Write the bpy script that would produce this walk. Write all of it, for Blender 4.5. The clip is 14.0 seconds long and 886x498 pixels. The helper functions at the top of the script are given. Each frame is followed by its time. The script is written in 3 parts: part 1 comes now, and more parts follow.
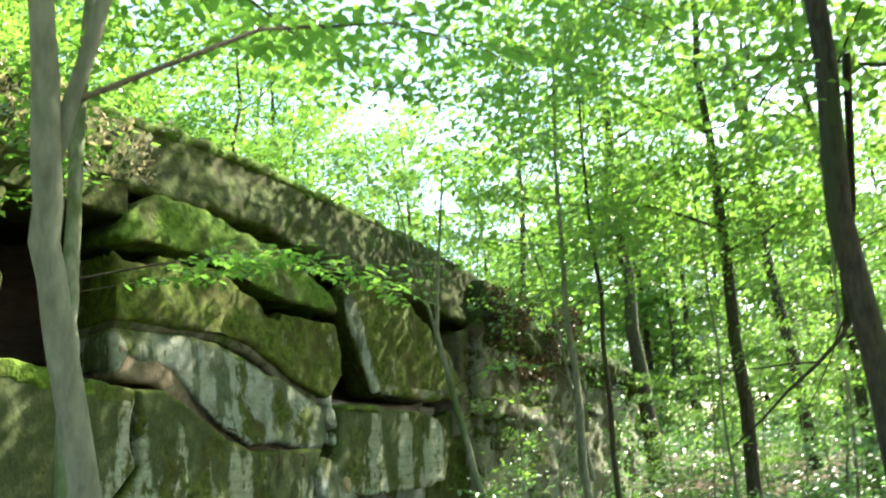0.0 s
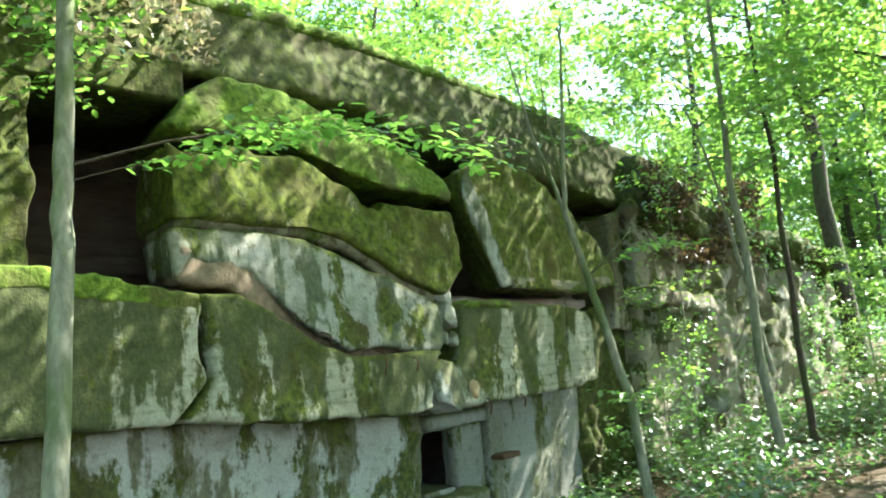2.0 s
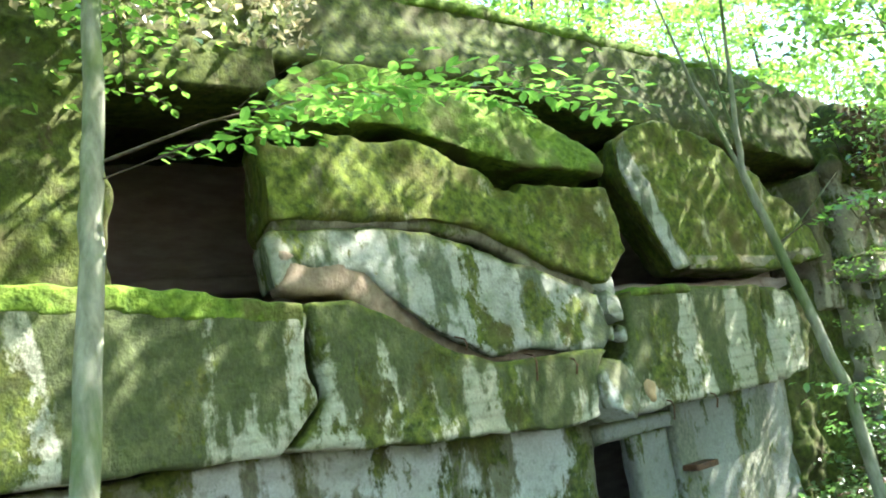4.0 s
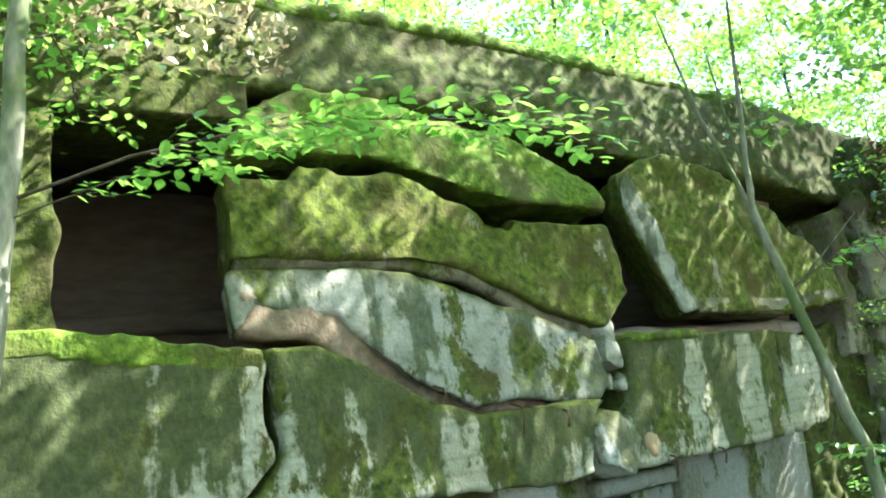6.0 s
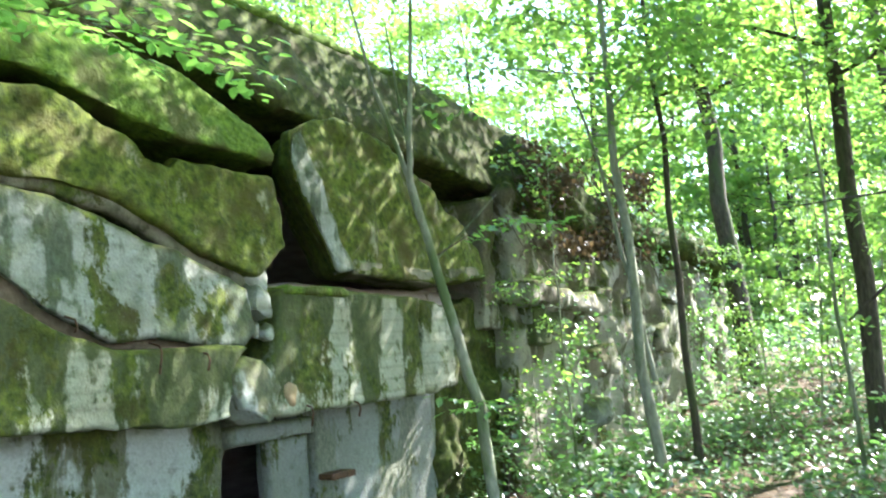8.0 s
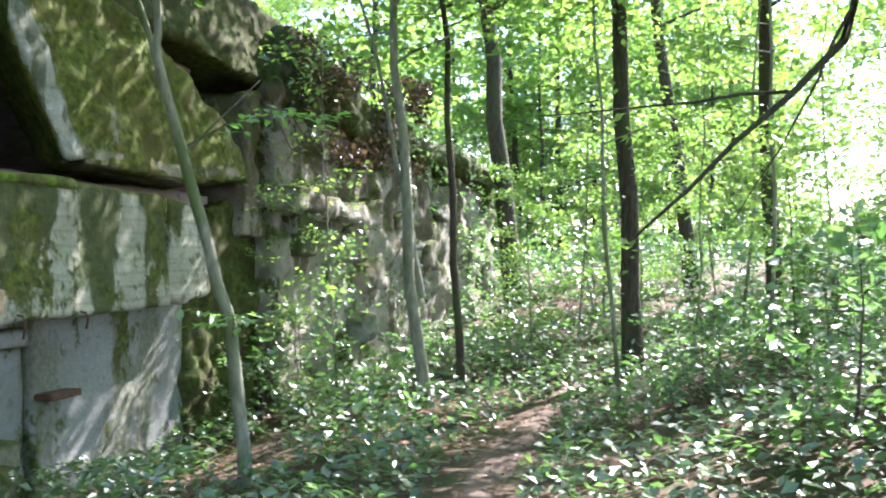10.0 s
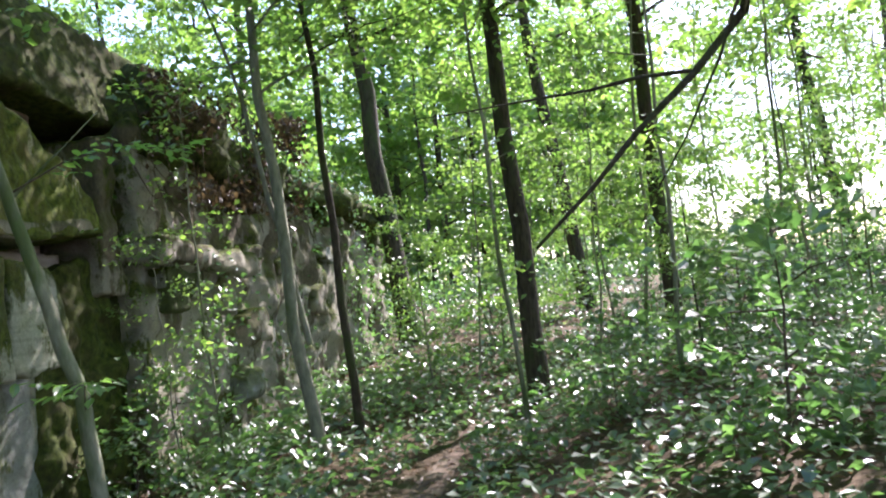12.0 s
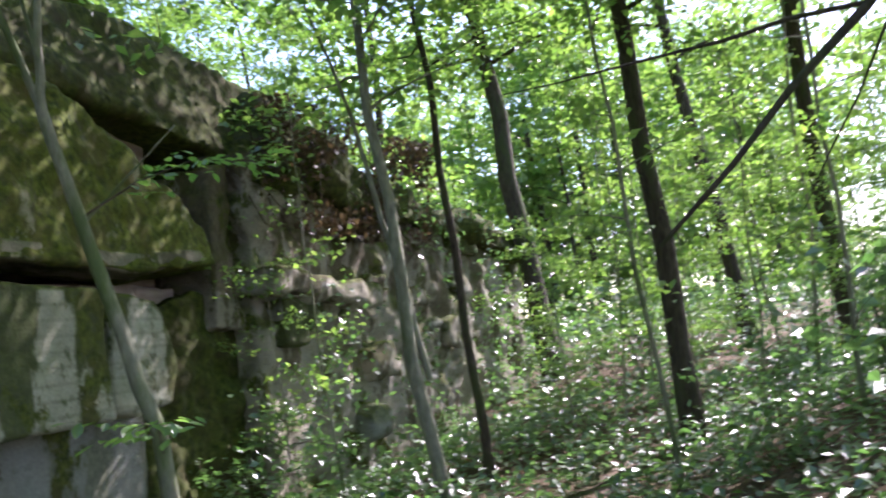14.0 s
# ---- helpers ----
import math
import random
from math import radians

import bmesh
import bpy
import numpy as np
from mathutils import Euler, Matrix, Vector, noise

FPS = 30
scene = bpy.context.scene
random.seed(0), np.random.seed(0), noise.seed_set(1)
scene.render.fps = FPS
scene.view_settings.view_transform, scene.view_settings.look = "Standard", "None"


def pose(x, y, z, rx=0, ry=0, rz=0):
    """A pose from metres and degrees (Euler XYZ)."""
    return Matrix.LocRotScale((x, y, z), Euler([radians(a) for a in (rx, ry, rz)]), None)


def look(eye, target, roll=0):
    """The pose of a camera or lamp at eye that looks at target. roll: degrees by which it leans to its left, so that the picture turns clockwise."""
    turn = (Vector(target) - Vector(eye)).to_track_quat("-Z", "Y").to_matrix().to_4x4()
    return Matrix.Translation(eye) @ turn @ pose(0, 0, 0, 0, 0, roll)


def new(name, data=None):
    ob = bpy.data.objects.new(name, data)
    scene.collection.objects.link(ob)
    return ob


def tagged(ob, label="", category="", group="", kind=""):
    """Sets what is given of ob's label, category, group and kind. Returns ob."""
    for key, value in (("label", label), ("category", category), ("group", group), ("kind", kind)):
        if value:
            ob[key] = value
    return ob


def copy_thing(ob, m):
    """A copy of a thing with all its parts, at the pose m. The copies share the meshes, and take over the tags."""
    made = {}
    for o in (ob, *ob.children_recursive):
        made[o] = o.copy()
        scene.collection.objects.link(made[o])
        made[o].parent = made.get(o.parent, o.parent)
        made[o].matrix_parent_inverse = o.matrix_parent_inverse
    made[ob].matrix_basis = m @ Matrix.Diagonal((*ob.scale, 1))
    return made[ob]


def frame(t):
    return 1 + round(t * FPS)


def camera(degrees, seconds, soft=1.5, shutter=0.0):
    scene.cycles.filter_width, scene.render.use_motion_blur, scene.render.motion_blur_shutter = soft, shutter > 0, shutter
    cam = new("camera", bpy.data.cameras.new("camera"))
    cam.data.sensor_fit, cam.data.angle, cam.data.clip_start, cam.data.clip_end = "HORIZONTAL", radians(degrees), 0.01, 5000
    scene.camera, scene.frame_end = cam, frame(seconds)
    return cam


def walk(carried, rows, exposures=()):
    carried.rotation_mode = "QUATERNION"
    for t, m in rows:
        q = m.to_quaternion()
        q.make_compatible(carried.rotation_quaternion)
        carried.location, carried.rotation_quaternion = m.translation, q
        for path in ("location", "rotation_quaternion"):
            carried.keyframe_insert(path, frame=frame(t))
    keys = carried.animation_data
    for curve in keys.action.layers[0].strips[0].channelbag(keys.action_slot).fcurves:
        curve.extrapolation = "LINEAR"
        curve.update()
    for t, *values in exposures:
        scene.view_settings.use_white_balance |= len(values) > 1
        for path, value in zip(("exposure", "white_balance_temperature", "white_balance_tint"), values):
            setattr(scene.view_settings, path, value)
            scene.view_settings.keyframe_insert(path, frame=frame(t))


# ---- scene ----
# ---- camera and walk: seconds, x, y, z, then the three turns in degrees ----
cam = camera(52.8, 14.0, soft=1.9, shutter=0.4)
ROWS = [
    (0.0, 0.147, -0.175, 1.692, 101.93, 1.87, 0.88),
    (0.5, 0.281, 0.248, 1.645, 99.26, 3.61, 3.58),
    (1.0, 0.425, 0.554, 1.676, 96.97, 3.83, 4.71),
    (1.5, 0.606, 1.020, 1.633, 97.07, 4.62, 10.22),
    (2.0, 0.744, 1.406, 1.634, 96.32, 4.37, 13.24),
    (2.5, 0.735, 1.793, 1.616, 98.20, 5.03, 16.37),
    (3.0, 0.836, 2.172, 1.573, 98.59, 6.50, 21.33),
    (3.5, 0.957, 2.440, 1.579, 97.38, 7.37, 24.06),
    (4.0, 0.857, 2.734, 1.576, 98.05, 8.18, 26.65),
    (6.5, 1.069, 3.354, 1.712, 100.55, 6.90, 28.52),
    (7.0, 1.123, 3.295, 1.569, 100.77, 6.02, 18.36),
    (7.5, 1.167, 3.357, 1.557, 99.49, 4.41, 12.70),
    (8.0, 1.181, 3.332, 1.492, 96.32, 3.34, 7.47),
    (8.5, 1.189, 3.535, 1.466, 94.34, 4.43, 5.95),
    (9.0, 1.196, 3.774, 1.469, 91.19, 4.01, 0.77),
    (11.5, 1.309, 4.658, 1.380, 89.94, 2.15, -13.88),
    (12.0, 1.376, 4.868, 1.359, 92.68, 6.30, -14.15),
    (12.5, 1.506, 5.208, 1.320, 94.05, 4.77, -12.48),
    (13.0, 1.574, 5.387, 1.305, 94.20, 4.64, -13.62),
    (13.5, 1.625, 5.565, 1.289, 95.52, 4.29, -11.10),
    (14.0, 1.800, 5.705, 1.252, 96.15, 7.40, -4.20),
]
walk(cam, [(r[0], pose(*r[1:])) for r in ROWS], exposures=[(0.0, 2.3, 6800, -2), (1.5, 2.6, 6400, 3), (4.0, 3.25, 6100, 7), (7.5, 3.1, 5900, 8), (9.0, 3.05, 5800, 28), (11.5, 2.1, 5900, 28), (12.5, 1.85, 6000, 30), (14.0, 1.85, 5900, 34)])

# ---- world, sun ----
SUN = Vector((0.756, 0.643, 0.92)).normalized()
world = bpy.data.worlds.new("sky")
scene.world = world
world.use_nodes = True
sky = world.node_tree.nodes.new("ShaderNodeTexSky")
sky.sky_type, sky.sun_disc = "NISHITA", False
sky.sun_elevation = math.asin(SUN.z)
sky.sun_rotation = math.atan2(SUN.x, SUN.y)
bg = world.node_tree.nodes["Background"]
bg.inputs["Strength"].default_value = 0.15
world.node_tree.links.new(sky.outputs[0], bg.inputs["Color"])
sun_data = bpy.data.lights.new("sun", "SUN")
sun_data.energy, sun_data.angle, sun_data.color = 5.0, radians(0.53), (1.0, 0.95, 0.86)
sun = new("sun", sun_data)
sun.matrix_world = look(SUN * 40, (0, 0, 0))


# ---- materials ----
def start_material(name):
    m = bpy.data.materials.new(name)
    m.use_nodes = True
    nt = m.node_tree
    return m, nt, nt.nodes["Principled BSDF"]


def node(nt, kind, **values):
    n = nt.nodes.new(kind)
    for key, value in values.items():
        n.inputs[key].default_value = value
    return n


def noise_at(nt, scale, detail=6.0, stretch=(1, 1, 1), rough=0.6):
    geo = nt.nodes.new("ShaderNodeNewGeometry")
    mp = nt.nodes.new("ShaderNodeMapping")
    mp.inputs["Scale"].default_value = stretch
    n = node(nt, "ShaderNodeTexNoise", Scale=scale, Detail=detail, Roughness=rough)
    nt.links.new(geo.outputs["Position"], mp.inputs["Vector"])
    nt.links.new(mp.outputs[0], n.inputs["Vector"])
    return n.outputs["Fac"]


def ramp(nt, value, a, b, low=0.0, high=1.0):
    n = node(nt, "ShaderNodeMapRange")
    n.inputs["From Min"].default_value, n.inputs["From Max"].default_value = a, b
    n.inputs["To Min"].default_value, n.inputs["To Max"].default_value = low, high
    nt.links.new(value, n.inputs["Value"])
    return n.outputs["Result"]


def mix(nt, fac, a, b):
    n = nt.nodes.new("ShaderNodeMix")
    n.data_type = "RGBA"
    for socket, v in ((n.inputs[0], fac), (n.inputs[6], a), (n.inputs[7], b)):
        if isinstance(v, tuple):
            socket.default_value = (*v, 1)
        elif isinstance(v, float):
            socket.default_value = v
        else:
            nt.links.new(v, socket)
    return n.outputs[2]


def math_node(nt, op, a, b):
    n = nt.nodes.new("ShaderNodeMath")
    n.operation, n.use_clamp = op, True
    for socket, v in ((n.inputs[0], a), (n.inputs[1], b)):
        if isinstance(v, (int, float)):
            socket.default_value = v
        else:
            nt.links.new(v, socket)
    return n.outputs[0]


def bump(nt, bsdf, heights, distance):
    last = None
    for h, strength in heights:
        b = node(nt, "ShaderNodeBump", Strength=strength, Distance=distance)
        nt.links.new(h, b.inputs["Height"])
        if last:
            nt.links.new(last, b.inputs["Normal"])
        last = b.outputs[0]
    nt.links.new(last, bsdf.inputs["Normal"])


def concrete(name, pale, dark, moss, top_moss, boards=0.0, streak=0.5, drip=None, tint=1.0):
    """Weathered concrete: pale cement with board marks, dark algae that runs down from the top edge, and moss in patches and on what faces up."""
    m, nt, bsdf = start_material(name)
    grain, patch = noise_at(nt, 38.0, 8.0), noise_at(nt, 1.5, 9.0, (1.25, 1.25, 0.8), 0.66)
    runs = noise_at(nt, 1.35, 8.0, (1.5, 1.5, 0.30), 0.55)
    fine = noise_at(nt, 9.0, 7.0)
    speck = noise_at(nt, 24.0, 6.0, (1, 1, 0.6), 0.7)
    col = mix(nt, ramp(nt, grain, 0.3, 0.7), tuple(c * 0.72 for c in pale), pale)
    col = mix(nt, ramp(nt, noise_at(nt, 0.9, 5.0), 0.42, 0.66, 0.0, 0.45), col, tuple(c * f for c, f in zip(pale, (0.55, 0.52, 0.40))))
    col = mix(nt, ramp(nt, fine, 0.55, 0.72, 0.0, 0.6), col, dark)
    geo = nt.nodes.new("ShaderNodeNewGeometry")
    if boards:
        w = nt.nodes.new("ShaderNodeTexWave")
        w.bands_direction = "Z"
        w.inputs["Scale"].default_value, w.inputs["Distortion"].default_value = 2.6, 0.5
        nt.links.new(geo.outputs["Position"], w.inputs["Vector"])
        col = mix(nt, ramp(nt, w.outputs["Fac"], 0.0, 0.25, 0.20 * boards, 0.0), col, dark)
    if drip:
        place = nt.nodes.new("ShaderNodeSeparateXYZ")
        nt.links.new(geo.outputs["Position"], place.inputs[0])
        runs = math_node(nt, "ADD", runs, ramp(nt, place.outputs["Z"], drip[0], drip[1], 0.0, 0.17))
        runs = math_node(nt, "ADD", runs, ramp(nt, fine, 0.3, 0.7, 0.0, 0.07))
    else:
        runs = math_node(nt, "ADD", runs, ramp(nt, fine, 0.3, 0.7, -0.03, 0.04))
    cut = 0.60 - 0.16 * streak + (0.10 if drip else 0.0)
    stain = mix(nt, ramp(nt, speck, 0.4, 0.65), dark, tuple(c * 1.9 for c in dark))
    col = mix(nt, ramp(nt, runs, cut, cut + 0.04, 0.0, 0.92), col, stain)
    green = mix(nt, ramp(nt, noise_at(nt, 14.0, 8.0), 0.35, 0.65), (0.022 * tint, 0.034 * tint, 0.006), (0.105 * tint, 0.128 * tint, 0.018))
    green = mix(nt, ramp(nt, noise_at(nt, 2.9, 5.0), 0.45, 0.7), green, (0.060 * tint, 0.052 * tint, 0.016))
    sep = nt.nodes.new("ShaderNodeSeparateXYZ")
    nt.links.new(geo.outputs["Normal"], sep.inputs[0])
    up = ramp(nt, sep.outputs["Z"], 0.05, 0.55, 0.0, top_moss)
    ragged = math_node(nt, "ADD", patch, ramp(nt, speck, 0.3, 0.7, -0.05, 0.05))
    level = math_node(nt, "ADD", ramp(nt, ragged, 0.64 - 0.26 * moss, 0.69 - 0.25 * moss, 0.0, 0.96), up)
    col = mix(nt, level, col, green)
    nt.links.new(col, bsdf.inputs["Base Color"])
    bsdf.inputs["Roughness"].default_value = 0.92
    bsdf.inputs["Specular IOR Level"].default_value = 0.25
    bump(nt, bsdf, [(patch, 0.5), (fine, 0.6), (grain, 0.4)], 0.03)
    return m


def simple(name, a, b, scale, rough=0.9, bumpy=0.5, stretch=(1, 1, 1), third=None, distance=0.02):
    m, nt, bsdf = start_material(name)
    f, g = noise_at(nt, scale, 8.0, stretch), noise_at(nt, scale * 0.13, 5.0, stretch)
    col = mix(nt, ramp(nt, f, 0.3, 0.7), a, b)
    if third:
        col = mix(nt, ramp(nt, g, 0.5, 0.62), col, third)
    nt.links.new(col, bsdf.inputs["Base Color"])
    bsdf.inputs["Roughness"].default_value = rough
    bsdf.inputs["Specular IOR Level"].default_value = 0.25
    bump(nt, bsdf, [(f, bumpy), (g, bumpy)], distance)
    return m


def leaf_material(name, a, b, glow_a, glow_b, gloss=0.07):
    m = bpy.data.materials.new(name)
    m.use_nodes = True
    nt = m.node_tree
    nt.nodes.remove(nt.nodes["Principled BSDF"])
    geo = nt.nodes.new("ShaderNodeNewGeometry")
    r = geo.outputs["Random Per Island"]
    d, t = nt.nodes.new("ShaderNodeBsdfDiffuse"), nt.nodes.new("ShaderNodeBsdfTranslucent")
    g = node(nt, "ShaderNodeBsdfGlossy", Roughness=0.35)
    nt.links.new(mix(nt, r, a, b), d.inputs["Color"])
    nt.links.new(mix(nt, r, glow_a, glow_b), t.inputs["Color"])
    m1, m2 = node(nt, "ShaderNodeMixShader", Fac=0.5), node(nt, "ShaderNodeMixShader", Fac=gloss)
    nt.links.new(d.outputs[0], m1.inputs[1]), nt.links.new(t.outputs[0], m1.inputs[2])
    nt.links.new(m1.outputs[0], m2.inputs[1]), nt.links.new(g.outputs[0], m2.inputs[2])
    nt.links.new(m2.outputs[0], nt.nodes["Material Output"].inputs[0])
    return m


PALE, GREY = (0.40, 0.40, 0.31), (0.27, 0.28, 0.25)
con_cornice = concrete("streaked_cornice_concrete", PALE, (0.034, 0.044, 0.011), 0.46, 1.0, 1.0, 0.92, (0.95, 2.35))
con_roof = concrete("mossy_roof_concrete", (0.22, 0.18, 0.10), (0.042, 0.034, 0.013), 1.20, 1.0, 0.0, 0.9, tint=0.85)
con_moss = concrete("moss_covered_concrete", (0.34, 0.33, 0.23), (0.05, 0.052, 0.02), 1.12, 1.0, 0.0, 0.5, tint=1.25)
con_white = concrete("pale_broken_concrete", (0.37, 0.375, 0.335), (0.06, 0.072, 0.045), 0.44, 0.9, 0.3, 0.52)
con_bare = concrete("bare_slab_edge_concrete", (0.25, 0.23, 0.17), (0.07, 0.065, 0.04), 0.38, 0.7, 0.0, 0.5)
con_wall = concrete("grey_wall_concrete", GREY, (0.11, 0.115, 0.08), 0.36, 0.8, 0.25, 0.36)
con_plaster = concrete("peeling_wall_concrete", (0.46, 0.47, 0.43), (0.09, 0.09, 0.05), 0.45, 0.8, 0.0, 0.6)
con_far = concrete("stained_far_concrete", (0.36, 0.33, 0.27), (0.075, 0.062, 0.038), 0.35, 1.0, 0.0, 0.6, (0.6, 4.2))
# colour lightened to lift the darkness inside the openings
con_inside = simple("lightened_inner_concrete", (0.30, 0.235, 0.20), (0.46, 0.38, 0.33), 3.0, stretch=(1, 1, 4))
broken_face = simple("brown_broken_concrete", (0.13, 0.095, 0.065), (0.27, 0.21, 0.15), 12.0, 0.95, 0.9, third=(0.09, 0.07, 0.05))
fresh_moss = simple("fresh_green_moss", (0.045, 0.085, 0.010), (0.17, 0.25, 0.028), 16.0, 0.95, 1.0, third=(0.075, 0.085, 0.02), distance=0.03)
soil = simple("woodland_floor", (0.05, 0.035, 0.02), (0.16, 0.11, 0.065), 14.0, 0.95, 0.9, third=(0.045, 0.06, 0.018), distance=0.04)
path_mat = simple("trodden_earth_path", (0.06, 0.042, 0.028), (0.16, 0.115, 0.08), 16.0, 0.95, 0.9, third=(0.2, 0.15, 0.11))
bark_grey = simple("grey_beech_bark", (0.13, 0.13, 0.09), (0.32, 0.31, 0.23), 18.0, 0.85, 0.5, (1, 1, 0.35), (0.10, 0.13, 0.05))
bark_dark = simple("dark_ridged_bark", (0.028, 0.022, 0.016), (0.10, 0.08, 0.06), 26.0, 0.9, 0.9, (1, 1, 0.25), (0.06, 0.07, 0.03))
twig_mat = simple("brown_twig", (0.06, 0.045, 0.03), (0.14, 0.11, 0.08), 30.0)
iron = simple("rusty_iron", (0.05, 0.03, 0.02), (0.14, 0.07, 0.035), 40.0, 0.7)
rust_stone = simple("rust_stained_concrete", (0.24, 0.16, 0.085), (0.36, 0.27, 0.165), 9.0)
leaf_mat = leaf_material("green_leaves", (0.045, 0.10, 0.022), (0.095, 0.175, 0.038), (0.19, 0.43, 0.045), (0.41, 0.64, 0.10), 0.10)
near_leaf = leaf_material("fresh_beech_leaves", (0.06, 0.15, 0.022), (0.12, 0.23, 0.04), (0.24, 0.54, 0.07), (0.46, 0.72, 0.14))
herb_leaf = leaf_material("undergrowth_leaves", (0.038, 0.085, 0.024), (0.085, 0.16, 0.045), (0.10, 0.26, 0.045), (0.21, 0.41, 0.09), 0.13)
dead_leaf = leaf_material("fallen_leaves", (0.12, 0.065, 0.03), (0.30, 0.19, 0.10), (0.1, 0.05, 0.02), (0.2, 0.12, 0.05))

# ---- helpers ----
FACE_ANGLE = math.atan2(5.9, 2.7)
FACE = pose(-3.1, 8.1, 0, 0, 0, math.degrees(FACE_ANGLE))  # x along the front wall, y into it, z up
rng = np.random.default_rng(5)


def part(name, bm, material, parent, label=""):
    me = bpy.data.meshes.new(name)
    bm.to_mesh(me)
    bm.free()
    me.materials.append(material)
    ob = new(name, me)
    ob.parent = parent
    if label:
        ob["label"] = label
    return ob


def clouds(size, depth=3):
    t = bpy.data.textures.new("weathering", "CLOUDS")
    t.noise_scale, t.noise_depth = size, depth
    return t


COARSE, FINE = clouds(0.55, 2), clouds(0.25, 1)


def block(name, outline, front, thick, material, parent=None, lean=0.0, voxel=0.036, rough=0.10, chips=0.035, base=FACE, label="", sway=None, skew=0.0, soft=2):
    """A weathered block: an outline in the wall's plane (along, height), its front set out from the wall, leaning out by lean per metre down."""
    bm = bmesh.new()
    top = max(z for _, z in outline)
    near = [bm.verts.new((s, -(front + lean * (top - z)) - (sway(s) if sway else 0.0), z)) for s, z in outline]
    far = [bm.verts.new((s + skew * thick, -(front + lean * (top - z)) - (sway(s) if sway else 0.0) + thick, z)) for s, z in outline]
    bm.faces.new(near), bm.faces.new(far[::-1])
    n = len(outline)
    for i in range(n):
        bm.faces.new((near[i], far[i], far[(i + 1) % n], near[(i + 1) % n]))
    bmesh.ops.recalc_face_normals(bm, faces=bm.faces)
    bmesh.ops.triangulate(bm, faces=bm.faces)
    ob = part(name, bm, material, parent, label)
    if parent is None:
        ob.matrix_world = base
    re = ob.modifiers.new("grain", "REMESH")
    re.mode, re.voxel_size, re.use_smooth_shade = "VOXEL", voxel, True
    sm = ob.modifiers.new("soften", "SMOOTH")
    sm.factor, sm.iterations = 0.5, soft
    for tex, strength in ((COARSE, rough), (FINE, chips)):
        d = ob.modifiers.new("wear", "DISPLACE")
        d.texture, d.strength, d.mid_level, d.texture_coords = tex, strength, 0.5, "GLOBAL"
    return ob


def rect(s0, s1, z0, z1):
    return [(s0, z0), (s1, z0), (s1, z1), (s0, z1)]


def tube(bm, pts, radii, sides=8):
    """A tapered, rounded stem through the points."""
    pts = [Vector(p) for p in pts]
    rings = []
    for i, p in enumerate(pts):
        d = (pts[min(i + 1, len(pts) - 1)] - pts[max(i - 1, 0)]).normalized()
        a = d.orthogonal().normalized() if abs(d.z) < 0.9 else d.cross(Vector((0, 1, 0))).normalized()
        b = d.cross(a)
        rings.append([bm.verts.new(p + radii[i] * (math.cos(k * math.tau / sides) * a + math.sin(k * math.tau / sides) * b)) for k in range(sides)])
    for r, q in zip(rings, rings[1:]):
        for k in range(sides):
            f = bm.faces.new((r[k], r[(k + 1) % sides], q[(k + 1) % sides], q[k]))
            f.smooth = True
    bm.faces.new(rings[-1])
    return rings


def curve_points(a, b, n, bend, seed):
    g = np.random.default_rng(seed)
    a, b = Vector(a), Vector(b)
    off = Vector(g.normal(0, bend, 3))
    wig = g.normal(0, bend * 0.18, (n, 3))
    return [a.lerp(b, i / (n - 1)) + off * math.sin(math.pi * i / (n - 1)) + Vector(wig[i]) * (0 < i < n - 1) for i in range(n)]


def leaf_mesh(name, centres, size, tilt, material, seed, droop=0.0):
    """Many small folded leaves, each a pair of halves about its midrib."""
    g = np.random.default_rng(seed)
    n = len(centres)
    yaw, sz = g.uniform(0, math.tau, n), size * g.uniform(0.6, 1.3, n)
    pitch, roll = g.normal(droop, tilt, n), g.normal(0, tilt, n)
    fx = np.stack([np.cos(yaw) * np.cos(pitch), np.sin(yaw) * np.cos(pitch), np.sin(pitch)], 1)
    side = np.stack([-np.sin(yaw), np.cos(yaw), np.zeros(n)], 1)
    up = np.cross(fx, side)
    side = side * np.cos(roll)[:, None] + up * np.sin(roll)[:, None]
    up = np.cross(fx, side)
    w, fold = 0.34 * sz[:, None], 0.07 * sz[:, None]
    base, tip = centres - fx * sz[:, None] * 0.5, centres + fx * sz[:, None] * 0.5 - up * fold
    l, r = centres + side * w + up * fold - fx * sz[:, None] * 0.06, centres - side * w + up * fold - fx * sz[:, None] * 0.06
    verts = np.stack([base, r, tip, l], 1).reshape(-1, 3)
    idx = np.arange(n) * 4
    faces = np.concatenate([np.stack([idx, idx + 1, idx + 2], 1), np.stack([idx, idx + 2, idx + 3], 1)]).tolist()
    me = bpy.data.meshes.new(name)
    me.from_pydata(verts.tolist(), [], faces)
    me.materials.append(material)
    return me


def mesh_part(name, me, parent, label=""):
    ob = new(name, me)
    ob.parent = parent
    if label:
        ob["label"] = label
    return ob


def sprays(g, points, per, radius, flat):
    """Leaf places in flat layered sprays round the given points."""
    p = np.repeat(np.asarray(points), per, 0)
    off = g.normal(0, 1, (len(p), 3)) * np.array([radius, radius, flat])
    return p + off


